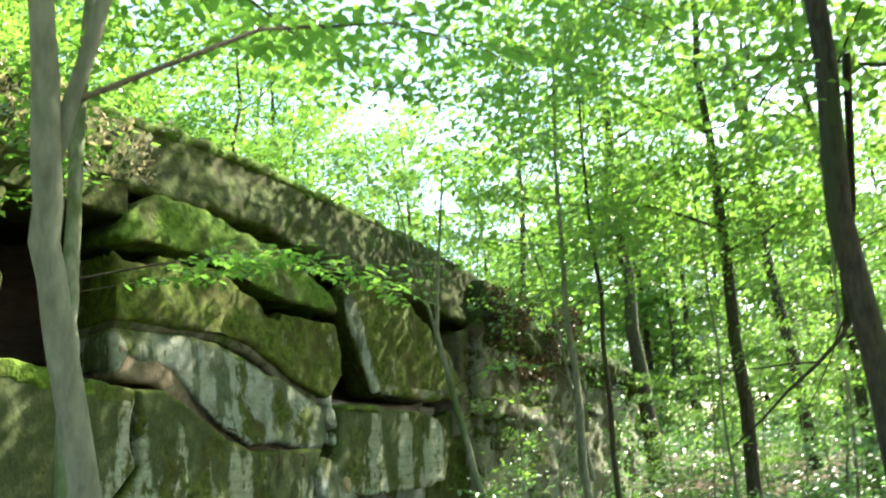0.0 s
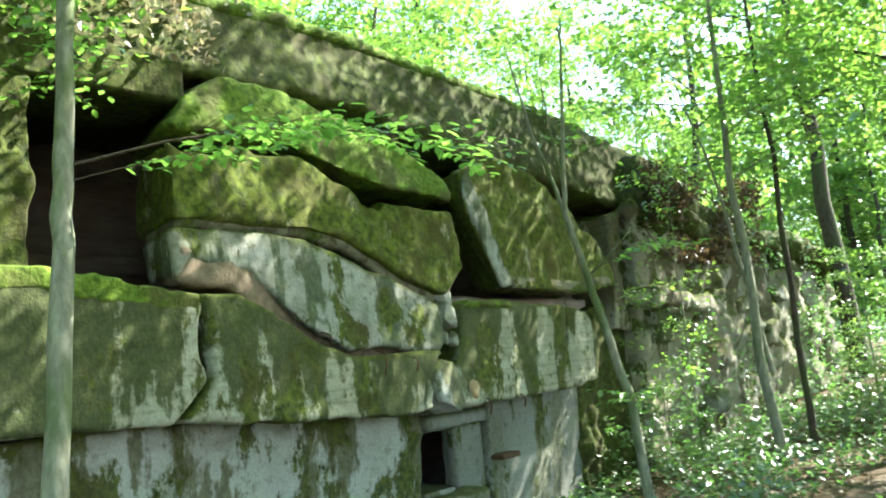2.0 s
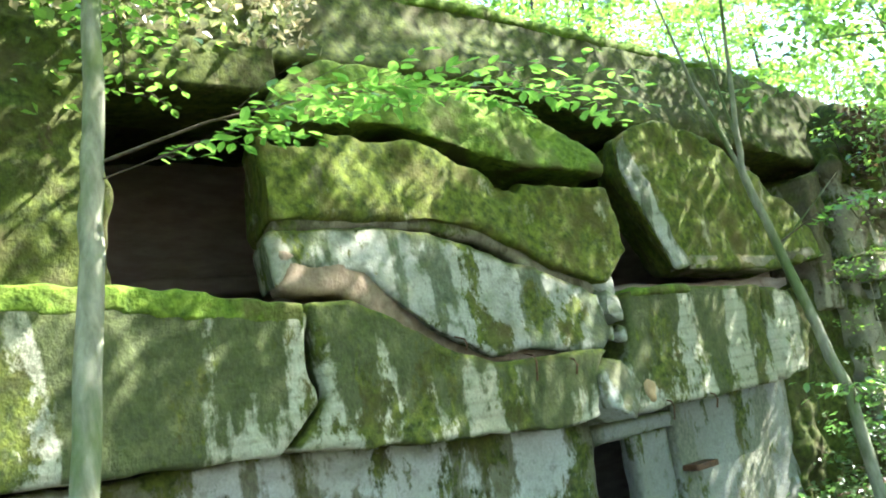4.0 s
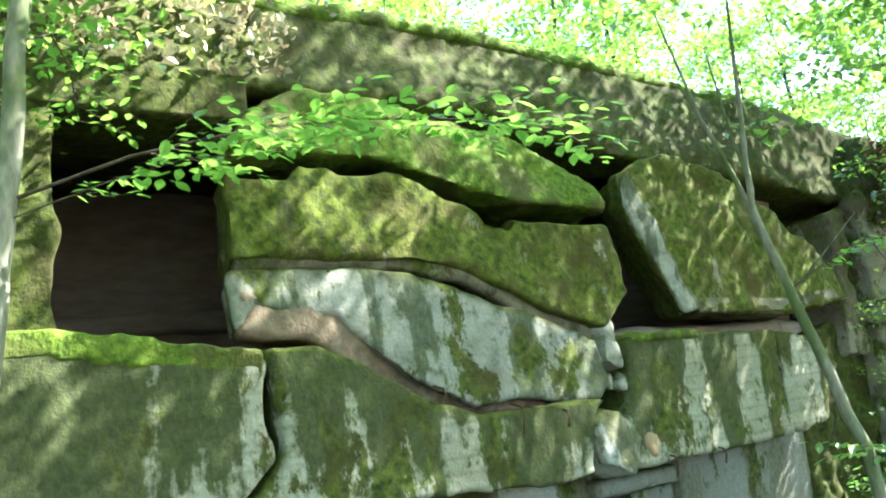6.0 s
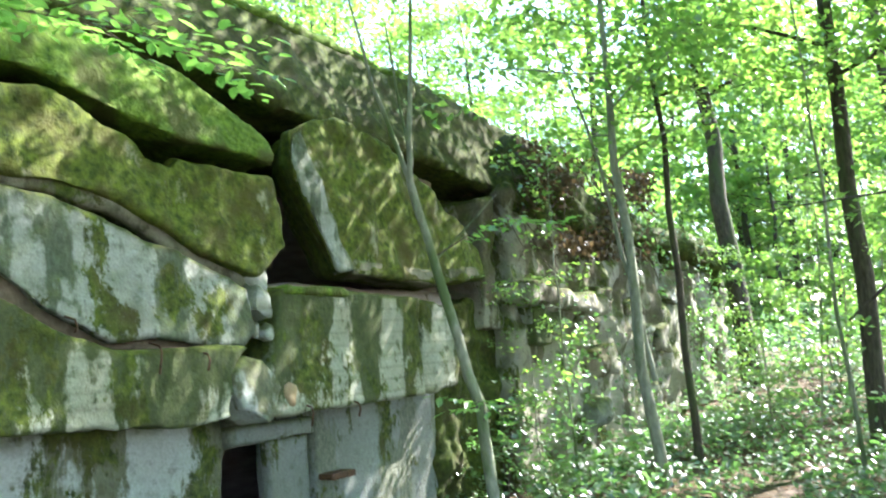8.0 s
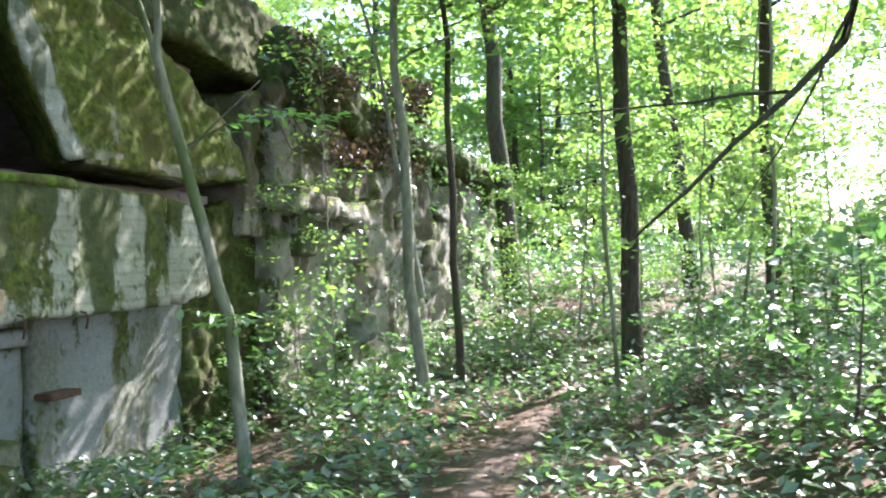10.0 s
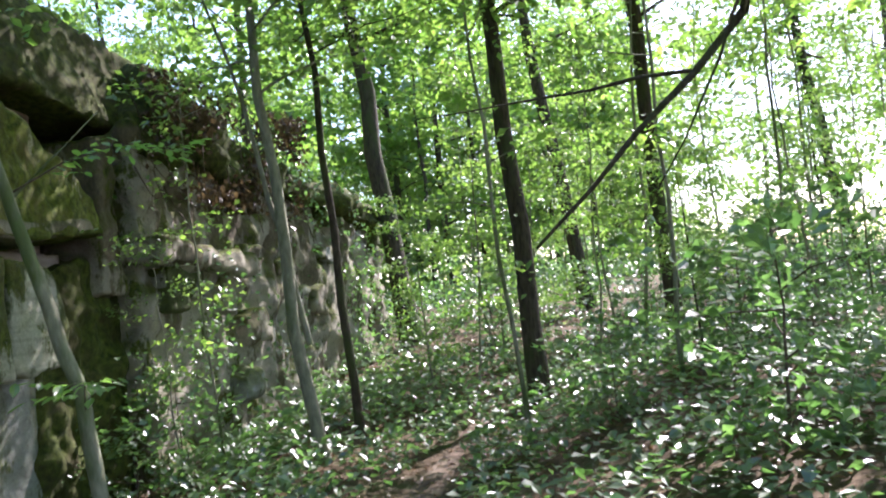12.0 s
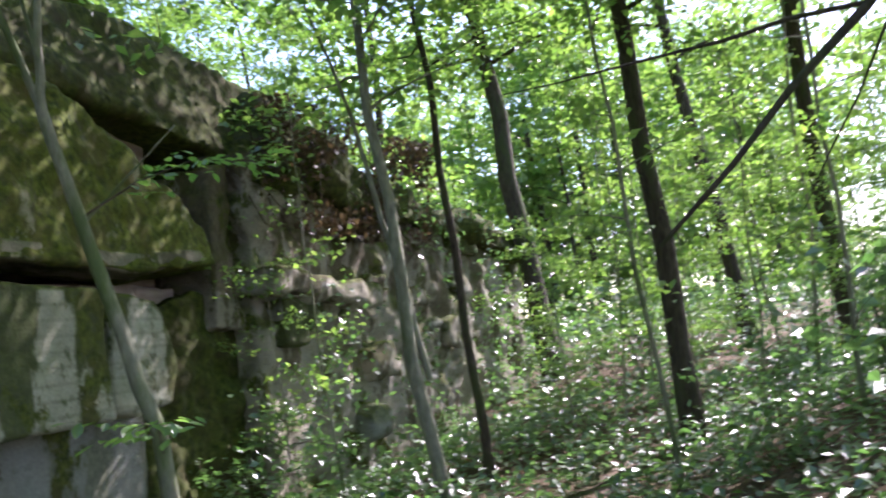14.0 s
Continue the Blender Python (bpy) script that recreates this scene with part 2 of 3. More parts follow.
def tree(name, at, height, dia, lean, bark, seed, leaves, clear, spread, leaf_size, label, limbs=14, fork=False, split=True, foliage=None):
    """A tree: a tapered wavy trunk, limbs that grow out and up, and layered sprays of leaves about the limbs' outer ends."""
    g = np.random.default_rng(seed)
    root = new(name)
    root.matrix_world = Matrix.Translation(at)
    bm = bmesh.new()
    top = (lean[0] * height, lean[1] * height, height)
    pts = curve_points((0, 0, -0.25), top, 12, 0.02 * height, seed)
    rad = [dia / 2 * (1.25 if i == 0 else 1.0) * (1 - 0.85 * (i / 11) ** 1.2) for i in range(12)]
    tube(bm, pts, rad, 10)
    if fork:
        q = curve_points(pts[5], (top[0] + 0.9, top[1] + 0.4, height * 0.95), 7, 0.1, seed + 3)
        tube(bm, q, [dia * 0.3 * (1 - 0.8 * i / 6) for i in range(7)], 8)
    part("trunk", bm, bark, root)
    ends = []
    bl = None
    for k in range(limbs):
        bl = bmesh.new() if bl is None else bl
        f = clear + (0.97 - clear) * (k + g.uniform(0, 0.9)) / limbs
        j = min(int(f * 11), 10)
        start = pts[j].lerp(pts[j + 1], f * 11 - j)
        a = k * 2.4 + g.uniform(-0.5, 0.5)
        reach = spread * (0.55 + 0.6 * math.sin(math.pi * min(1, max(0.08, (f - clear) / (1.02 - clear))))) * g.uniform(0.7, 1.15)
        end = start + Vector((math.cos(a) * reach, math.sin(a) * reach, reach * g.uniform(0.05, 0.5)))
        q = curve_points(start, end, 6, 0.06 * reach, seed * 31 + k)
        r0 = max(0.008, rad[j] * 0.35)
        tube(bl, q, [r0 * (1 - 0.85 * i / 5) for i in range(6)], 5)
        for i in range(2, 6):
            ends.append(q[i])
            tw = q[i] + Vector(g.normal(0, reach * 0.22, 3)) * Vector((1, 1, 0.4)).length * 0.7
            tube(bl, [q[i], q[i].lerp(tw, 0.5) + Vector((0, 0, 0.03)), tw], [r0 * 0.35, r0 * 0.25, r0 * 0.1], 4)
            ends.append(tw)
        if split:
            part("limb", bl, bark, root)
            bl = None
    if bl:
        part("branchwork", bl, bark, root)
    per = max(1, int(leaves / len(ends)))
    places = sprays(g, [tuple(e) for e in ends], per, spread * 0.155, spread * 0.05)
    mesh_part("crown", leaf_mesh("crown", places, leaf_size, 0.45, foliage or leaf_mat, seed, -0.15), root)
    return tagged(root, label, "tree")


def smooth(a, b, x):
    t = min(1.0, max(0.0, (x - a) / (b - a)))
    return t * t * (3 - 2 * t)


def wall_frame(x, y):
    q = FACE.inverted() @ Vector((x, y, 0))
    return q.x, -q.y


PATH = [(-0.2, -3), (0.5, 1), (1.2, 4), (1.8, 7), (2.1, 10.0), (2.7, 12.0), (3.9, 14.5), (6.2, 18), (10.5, 24), (16.0, 32)]


def path_x(y):
    for (xa, ya), (xb, yb) in zip(PATH, PATH[1:]):
        if y <= yb:
            return xa + (xb - xa) * (y - ya) / (yb - ya)
    return PATH[-1][0]


def ground_z(x, y):
    """The lie of the land: low along the ruin, rising ahead and to the side of the path."""
    s, d = wall_frame(x, y)
    z = 0.10 - 0.055 * y if y < 8 else -0.34
    z = max(z, -0.34) if y > -20 else 0.6
    z -= 0.25 * smooth(2.2, 0.2, d) * smooth(2.0, 5.0, s)
    z += 1.5 * smooth(13, 34, y + 0.35 * x) + 0.6 * smooth(34, 80, y)
    z += 0.6 * smooth(0.4, 3.2, x - path_x(y)) * smooth(2, 8, y) * (1 - smooth(14, 20, y))
    z += 0.10 * noise.noise((x * 0.35, y * 0.35, 0.0)) + 0.04 * noise.noise((x * 1.3, y * 1.3, 4.0))
    return z


# ---- ground ----
def build_ground():
    def axis(lo, hi, step, reach):
        inner = list(np.arange(lo, hi + 0.01, step))
        outer, w = [], step
        v = hi
        while v < reach:
            w *= 1.5
            v += w
            outer.append(v)
        left, w, v = [], step, lo
        while v > -reach:
            w *= 1.5
            v -= w
            left.append(v)
        return left[::-1] + inner + outer
    xs, ys = axis(-8, 14, 0.22, 400), axis(-4, 30, 0.22, 400)
    verts = [(x, y, ground_z(x, y)) for y in ys for x in xs]
    w = len(xs)
    faces = [(j * w + i, j * w + i + 1, (j + 1) * w + i + 1, (j + 1) * w + i) for j in range(len(ys) - 1) for i in range(w - 1)]
    me = bpy.data.meshes.new("ground")
    me.from_pydata(verts, [], faces)
    me.materials.append(soil)
    me.polygons.foreach_set("use_smooth", [True] * len(me.polygons))
    tagged(new("ground", me), "leaf-littered brown woodland floor", "ground", kind="structure")
    # the trodden path, a thin strip over the soil
    verts, faces, n = [], [], 0
    for j, y in enumerate(np.arange(-3, 15.5, 0.25)):
        for i in range(7):
            f = i / 3 - 1
            x = path_x(y) + f * (0.27 + 0.07 * math.sin(y * 1.7))
            verts.append((x, y, ground_z(x, y) + 0.012 - 0.05 * abs(f) ** 3))
        if j:
            faces += [(7 * (j - 1) + i, 7 * (j - 1) + i + 1, 7 * j + i + 1, 7 * j + i) for i in range(6)]
    me = bpy.data.meshes.new("path")
    me.from_pydata(verts, [], faces)
    me.materials.append(path_mat)
    tagged(new("path", me), "narrow trodden earth footpath through undergrowth", "path", kind="structure")


build_ground()

# ---- the ruined bunker ----
bunker = new("bunker_ruin")
bunker.matrix_world = FACE
tagged(bunker, "blown-up mossy concrete bunker with a thick roof slab", "ruin")
block("roof_slab", [(-4.5, 4.15), (-1.0, 4.15), (0.9, 4.25), (2.6, 4.30), (4.4, 3.95), (7.0, 3.8), (9.8, 3.35), (10.6, 3.9), (10.4, 4.65), (8.0, 4.95), (5.5, 5.08), (2.4, 5.2), (0.8, 5.12), (-4.5, 5.2)],
      -0.42, 7.3, con_roof, bunker, lean=0.30, voxel=0.07, rough=0.17, chips=0.06)
block("roof_moss", [(-4.5, 5.10), (0.8, 5.02), (2.4, 5.10), (5.5, 4.98), (8.0, 4.85), (8.4, 4.86), (8.0, 5.0), (5.5, 5.13), (2.4, 5.25), (0.8, 5.18), (-4.5, 5.26)],
      -0.36, 1.3, fresh_moss, bunker, voxel=0.05, rough=0.14, chips=0.10, soft=1, label="bright green moss along the roof's top edge")
block("cornice", [(-4.5, 1.40), (-0.34, 1.21), (-0.02, 1.5), (-0.06, 1.85), (-0.02, 2.14), (-1.3, 2.34), (-4.5, 2.55)], 0.40, 1.0, con_cornice, bunker, lean=0.04, rough=0.06, chips=0.03)
block("cornice", [(-0.26, 1.20), (2.4, 0.98), (2.78, 1.02), (2.85, 1.45), (3.1, 1.62), (1.7, 1.60), (1.2, 1.78), (0.75, 2.06), (0.35, 2.22), (0.04, 2.2), (0.03, 1.85), (0.07, 1.55)], 0.42, 1.0, con_cornice, bunker, lean=0.05, rough=0.10, chips=0.04, label="cracked middle stretch of the cornice")
block("cornice", [(3.25, 0.98), (5.7, 1.0), (5.75, 2.06), (4.2, 2.12), (3.5, 2.10), (3.42, 1.7), (3.3, 1.4)], 0.40, 1.0, con_cornice, bunker, lean=0.05, rough=0.07, chips=0.03)
block("moss_lip", [(-4.5, 2.42), (-1.3, 2.22), (-0.06, 2.03), (-0.04, 2.20), (-1.3, 2.40), (-4.5, 2.62)], 0.42, 0.85, fresh_moss, bunker, voxel=0.03, rough=0.05, chips=0.06, label="bright green moss lip along the ledge")
block("moss_lip", [(3.5, 2.05), (4.5, 2.04), (4.4, 2.13), (3.6, 2.15)], 0.43, 0.8, fresh_moss, bunker, voxel=0.03, rough=0.05, chips=0.05, label="bright green moss lip along the ledge")
block("cornice", [(5.82, 1.05), (6.1, 1.0), (6.55, 1.06), (6.7, 1.35), (6.62, 1.7), (6.5, 2.0), (5.86, 2.05)], 0.34, 1.0, con_cornice, bunker, rough=0.08, label="cracked end of the cornice")
block("wall", rect(-4.5, 3.2, -0.9, 1.22), -0.08, 0.8, con_plaster, bunker, rough=0.12, chips=0.05, label="lower wall with peeling pale plaster")
block("wall", rect(3.2, 3.78, -0.9, 0.08), -0.10, 0.8, con_plaster, bunker)
block("wall", rect(3.2, 4.42, 0.72, 1.15), -0.10, 0.25, con_wall, bunker)
block("jamb", rect(3.73, 3.86, 0.06, 0.74), -0.02, 0.14, con_wall, bunker, voxel=0.03, rough=0.02, chips=0.015)
block("panel", rect(3.84, 4.42, -0.9, 0.74), -0.12, 0.2, con_wall, bunker, rough=0.03)
block("lintel", rect(3.18, 4.30, 0.74, 0.90), 0.05, 0.3, con_wall, bunker, voxel=0.03, rough=0.03, chips=0.02)
block("wall", rect(4.40, 6.7, -0.9, 1.08), -0.03, 0.3, con_wall, bunker, rough=0.03, chips=0.015, label="smooth grey lower wall")
block("sill", rect(3.25, 4.0, -0.55, 0.02), 0.22, 0.6, con_plaster, bunker, rough=0.1)
block("bracket", rect(4.42, 4.80, 0.26, 0.32), 0.14, 0.3, iron, bunker, voxel=0.02, rough=0.0, chips=0.01, label="rusty iron bracket")
for s0, z0, drop in ((2.02, 1.66, 0.24), (2.5, 1.58, 0.16), (3.72, 1.06, 0.20), (4.42, 1.04, 0.16), (1.3, 1.86, 0.12)):
    bm = bmesh.new()
    tube(bm, [(s0, -0.40, z0), (s0 + 0.01, -0.50, z0 - 0.03), (s0 + 0.015, -0.52, z0 - 0.08), (s0, -0.51, z0 - drop)], [0.009] * 4, 6)
    part("rebar", bm, iron, bunker, "bent rusty reinforcing rod")
# upper front pieces, inner room
block("pillar", [(-4.5, 2.3), (-1.2, 2.3), (-1.14, 3.3), (-1.1, 4.3), (-4.5, 4.3)], -0.02, 1.2, con_roof, bunker, rough=0.2, chips=0.06)
block("lintel", rect(-1.4, 0.25, 3.9, 4.3), 0.0, 1.1, con_roof, bunker, rough=0.05, label="grey concrete lintel over the dark opening")
block("floor_slab", rect(-4.5, 7.6, 1.9, 2.25), -0.3, 5.5, con_inside, bunker, voxel=0.12, rough=0.12)
block("back_wall", rect(-4.5, 7.6, 2.0, 4.5), -3.2, 0.6, con_inside, bunker, voxel=0.1, rough=0.1)
block("beam", rect(-4.5, 7.6, 2.75, 2.95), -2.9, 0.5, con_inside, bunker, voxel=0.06)
block("side_wall", rect(7.0, 7.6, 0.9, 4.3), -0.5, 3.5, con_inside, bunker, voxel=0.1)
block("side_wall", rect(-4.6, -4.1, -0.9, 5.0), -0.3, 7.0, con_roof, bunker, voxel=0.1)
# unseen wall added to keep daylight out of the lower opening
block("end_wall", rect(7.0, 7.6, -0.9, 2.2), -0.3, 2.2, con_inside, bunker, voxel=0.1)
block("inner_wall", rect(-4.5, 7.6, -0.9, 1.95), -2.2, 0.5, con_inside, bunker, voxel=0.12)
block("rear_wall", rect(-4.5, 10.0, -0.9, 4.6), -7.2, 0.5, con_roof, bunker, voxel=0.15)
# the further wing
wing = lambda s: 0.075 * (s - 8.0)
block("pier", [(7.7, 1.7), (8.2, 1.7), (8.15, 3.5), (7.8, 3.45)], 0.12, 1.2, con_far, bunker, rough=0.22, chips=0.07, label="upright grey pier at the broken corner")
block("wing_wall", [(8.2, -0.9), (16.6, -0.9), (16.7, 2.9), (15.2, 3.35), (13.5, 3.2), (12.0, 3.45), (10.3, 3.3), (8.2, 3.6)], 0.30, 1.6, con_far, bunker, voxel=0.07, rough=0.45, chips=0.10, sway=wing)
block("wing_wall", [(6.6, -0.9), (8.6, -0.9), (8.5, 2.2), (7.6, 2.1), (6.6, 2.0)], -0.02, 1.2, con_roof, bunker, rough=0.35, chips=0.10, label="crumbled corner of the wing")
block("wing_roof", [(8.3, 3.3), (10.5, 3.1), (13.5, 3.0), (16.6, 2.6), (16.0, 3.1), (14.2, 3.5), (12.6, 3.35), (10.9, 3.75), (10.0, 4.3), (9.0, 4.5)], 0.12, 6.5, con_roof, bunker, voxel=0.1, rough=0.6, chips=0.16, sway=wing, lean=0.3)

g = np.random.default_rng(33)
for k in range(16):
    s0, z0 = 8.3 + 7.6 * g.random(), 0.2 + 2.9 * g.random()
    w0, h0 = g.uniform(0.25, 0.75), g.uniform(0.2, 0.55)
    block("wing_block", [(s0, z0), (s0 + w0, z0 + g.uniform(-0.15, 0.15)), (s0 + w0 * g.uniform(0.8, 1.1), z0 + h0), (s0 + w0 * 0.4, z0 + h0 * g.uniform(0.9, 1.3)), (s0 + g.uniform(-0.1, 0.1), z0 + h0 * 0.8)],
          0.30 + 0.3 * g.random(), 0.6, (con_far, con_cornice, con_wall)[k % 3], bunker, voxel=0.05, rough=0.2, chips=0.08, sway=wing)
block("wing_ledge", [(8.1, 2.05), (10.6, 1.85), (10.7, 2.1), (8.1, 2.3)], 0.62, 0.8, con_far, bunker, rough=0.25, chips=0.1, sway=wing)
block("pale_block", rect(8.45, 8.9, 1.45, 2.0), 0.46, 0.6, con_cornice, bunker, rough=0.06, sway=wing)

# blown-off slabs that lean in the gap of the front wall, each a thing
def slab(name, label, *a, **k):
    return tagged(block(name, *a, **k), label, "concrete slab")


slab("broken_slab", "pale grey broken concrete slab leaning against the cornice",
     [(-0.16, 2.36), (-0.16, 2.77), (0.4, 2.79), (1.3, 2.76), (1.9, 2.53), (2.5, 2.35), (3.18, 2.12), (3.17, 1.72), (3.0, 1.58), (2.05, 1.70), (1.68, 1.67), (1.13, 1.93), (0.9, 2.13), (0.62, 2.42), (0.0, 2.5)],
     0.22, 0.9, con_white, lean=0.18, rough=0.08, skew=0.38)
white = scene.objects["broken_slab"]
block("broken_edge", [(-0.14, 2.62), (-0.12, 2.33), (0.4, 2.27), (0.95, 1.88), (1.4, 1.68), (1.9, 1.62), (2.9, 1.55), (2.9, 1.75), (1.6, 1.9), (1.1, 2.2), (0.6, 2.55)], 0.26, 0.6, broken_face, white, rough=0.10, chips=0.06, skew=0.38, label="brown broken underside")
slab("broken_slab", "moss-covered concrete slab wedged under the roof",
     [(-0.14, 2.84), (-0.1, 3.5), (0.02, 3.42), (0.4, 3.44), (0.5, 3.58), (0.95, 3.52), (1.35, 3.56), (2.0, 3.30), (2.44, 3.10), (2.5, 3.22), (3.6, 3.14), (3.72, 2.52), (3.25, 2.2), (2.6, 2.42), (1.85, 2.78), (0.8, 2.86)],
     0.16, 1.1, con_moss, lean=0.14, rough=0.14, chips=0.06, skew=0.38, soft=1)
wedged = scene.objects["broken_slab.001"]
block("underside", [(-0.1, 2.95), (0.8, 2.98), (1.85, 2.9), (2.6, 2.55), (3.25, 2.33), (3.6, 2.45), (3.2, 2.1), (2.55, 2.31), (1.85, 2.69), (0.8, 2.79), (-0.1, 2.75)],
      0.215, 0.9, con_bare, wedged, rough=0.08, chips=0.05, skew=0.38, soft=1, label="bare grey-brown lower edge")
slab("broken_slab", "mossy concrete tongue hanging below the roof edge",
     [(-0.1, 3.64), (0.3, 4.1), (0.65, 4.24), (1.4, 4.22), (2.71, 4.0), (3.64, 3.52), (3.58, 3.31), (2.6, 3.32), (1.9, 3.46), (1.25, 3.66), (0.85, 3.66)],
     0.0, 1.3, fresh_moss, lean=0.3, rough=0.12, chips=0.06, skew=0.38, soft=1)
slab("broken_slab", "tilted mossy concrete block with pale edges",
     [(3.92, 3.4), (3.95, 3.72), (4.35, 3.92), (5.1, 4.0), (5.95, 3.75), (7.5, 2.75), (7.55, 2.36), (6.3, 2.24), (4.45, 2.32), (4.18, 2.82)],
     0.12, 0.8, con_moss, lean=0.10, rough=0.14, chips=0.06, skew=0.75, soft=1)
tilted = scene.objects["broken_slab.003"]
block("edge_face", [(3.93, 3.4), (3.97, 3.66), (4.18, 3.8), (4.22, 3.5), (4.4, 3.05), (4.6, 2.62), (4.82, 2.33), (4.46, 2.31), (4.19, 2.82)], 0.162, 0.5, con_white, tilted, lean=0.10, rough=0.12, chips=0.05, skew=0.75, soft=1, label="pale bare edge face")
block("underside", [(4.7, 2.30), (6.3, 2.23), (7.4, 2.37), (7.3, 2.52), (6.3, 2.43), (4.72, 2.47)], 0.285, 0.5, con_bare, tilted, rough=0.08, chips=0.05, skew=0.75, soft=1, label="bare grey lower edge")


def rubble(label, s, z, d, size, material, seed):
    g = np.random.default_rng(seed)
    n = 7
    out = [(s + size * (0.5 + 0.8 * g.random()) * math.cos(k * math.tau / n), z + 1.15 * size * (0.5 + 0.8 * g.random()) * math.sin(k * math.tau / n)) for k in range(n)]
    ob = block("rubble", out, d, size * 1.6, material, voxel=0.028, rough=0.14, chips=0.07, lean=0.15)
    return tagged(ob, label, "rubble", group="rubble in the crack")


rubble("pale jagged concrete lump stuck in the crack", 3.35, 2.22, 0.25, 0.13, con_white, 1)
rubble("pale jagged concrete lump stuck in the crack", 3.28, 1.98, 0.36, 0.15, con_white, 2)
rubble("small grey stone in the crack", 3.20, 1.74, 0.36, 0.10, con_plaster, 3)
rubble("small grey stone in the crack", 3.42, 1.72, 0.36, 0.09, con_plaster, 4)
rubble("large pale broken lump hanging under the cornice", 3.02, 1.28, 0.46, 0.30, con_plaster, 5)
rubble("rust-stained splinter of concrete", 3.52, 1.2, 0.44, 0.10, rust_stone, 6)
rubble("round stone lump set in the cornice", 2.35, 1.38, 0.40, 0.18, con_cornice, 7)
rubble("grey stone lying by the wall", 3.6, -0.35, 0.42, 0.26, con_plaster, 8)

# ---- trees that can be told apart ----
def stem(name, label, ways, bark, sides=10):
    """A tree or sapling given by its stems: each a list of points and radii."""
    root = new(name)
    root.matrix_world = Matrix.Translation(ways[0][0][0])
    o = Vector(ways[0][0][0])
    for k, (pts, radii) in enumerate(ways):
        bm = bmesh.new()
        fine, fr = [], []
        g = np.random.default_rng(k + 3)
        for (p, q), (r, t) in zip(zip(pts, pts[1:]), zip(radii, radii[1:])):
            for i in range(4):
                fine.append(Vector(p).lerp(Vector(q), i / 4) - o + Vector(g.normal(0, 0.12 * r, 3)))
                fr.append((r + (t - r) * i / 4) * g.uniform(0.95, 1.06))
        fine.append(Vector(pts[-1]) - o), fr.append(radii[-1])
        tube(bm, fine, fr, sides)
        part("trunk" if k == 0 else "limb", bm, bark, root)
    return tagged(root, label, "tree")


def crown_on(root, centres, per, radius, flat, size, seed, material=None):
    g = np.random.default_rng(seed)
    o = root.matrix_world.translation
    places = sprays(g, [tuple(Vector(c) - o) for c in centres], per, radius, flat)
    mesh_part("crown", leaf_mesh("crown", places, size, 0.45, material or leaf_mat, seed, -0.15), root)


LEAF = bpy.data.meshes.new("leaf")
_lv = [(0, 0, 0), (0.3, 0.22, 0.03), (0.6, 0.25, 0.03), (0.85, 0.13, 0.01), (1, 0, -0.06), (0.85, -0.13, 0.01), (0.6, -0.25, 0.03), (0.3, -0.22, 0.03), (0.5, 0, -0.02)]
LEAF.from_pydata(_lv, [], [(8, i, i + 1) for i in range(7)] + [(8, 7, 0)])
LEAF.materials.append(near_leaf)


def leafy_branch(parent, pts, r, twigs, leaves, size, seed, reach=0.45):
    """A branch with flat side twigs, each leaf an object of its own."""
    g = np.random.default_rng(seed)
    o = parent.matrix_world.translation
    bm = bmesh.new()
    q = [Vector(p) - o for p in pts]
    tube(bm, q, [r * (1 - 0.8 * i / (len(q) - 1)) for i in range(len(q))], 6)
    seats, twigs_at = [], []
    for k in range(twigs):
        f = 0.22 + 0.78 * k / (twigs - 1)
        x = f * (len(q) - 1)
        i = min(int(x), len(q) - 2)
        p, along = q[i].lerp(q[i + 1], x - i), (q[i + 1] - q[i]).normalized()
        side = along.cross(Vector((0, 0, 1))).normalized() * (1 if k % 2 else -1)
        L = reach * g.uniform(0.5, 1.2)
        d = (along * 0.7 + side * 0.75 + Vector((0, 0, g.normal(0.0, 0.16)))).normalized()
        tip = p + d * L - Vector((0, 0, 0.06 * L))
        twigs_at.append((p, tip))
        for j in range(leaves):
            u = (j + 1) / leaves
            seats.append((p.lerp(tip, u), math.atan2(d.y, d.x) + (0.9 if j % 2 else -0.9) * (u < 1) + g.normal(0, 0.25)))
    br = part("branch", bm, twig_mat, parent)
    for p, tip in twigs_at:
        bt = bmesh.new()
        tube(bt, [p, p.lerp(tip, 0.5) + Vector((0, 0, 0.02)), tip], [r * 0.25, r * 0.18, r * 0.08], 4)
        part("twig", bt, twig_mat, br)
    for p, yaw in seats:
        leaf = new("leaf", LEAF)
        leaf.parent = br
        s = size * g.uniform(0.7, 1.25)
        leaf.matrix_basis = Matrix.LocRotScale(p, Euler((g.normal(0, 0.3), g.normal(0.15, 0.25), yaw)), (s, s, s))


near = stem("beech_tree", "slender grey beech trunk with light lichen patches", [
    ([(-2.10, 5.10, -0.35), (-2.29, 5.48, 1.2), (-2.43, 5.78, 2.39), (-2.53, 5.95, 3.05), (-2.6, 6.15, 4.2), (-2.5, 6.3, 8.0)], [0.08, 0.066, 0.06, 0.055, 0.05, 0.02])], bark_grey)
leafy_branch(near, [(-2.50, 5.91, 2.85), (-2.0, 6.2, 3.0), (-1.6, 6.6, 3.12), (-1.25, 6.98, 3.16), (-0.8, 7.25, 3.1), (-0.35, 7.5, 2.98)], 0.010, 44, 8, 0.095, 4, 0.5)
leafy_branch(near, [(-2.49, 5.88, 2.75), (-2.05, 6.05, 2.85), (-1.75, 6.3, 2.95), (-1.5, 6.6, 2.96)], 0.004, 14, 6, 0.085, 9, 0.28)
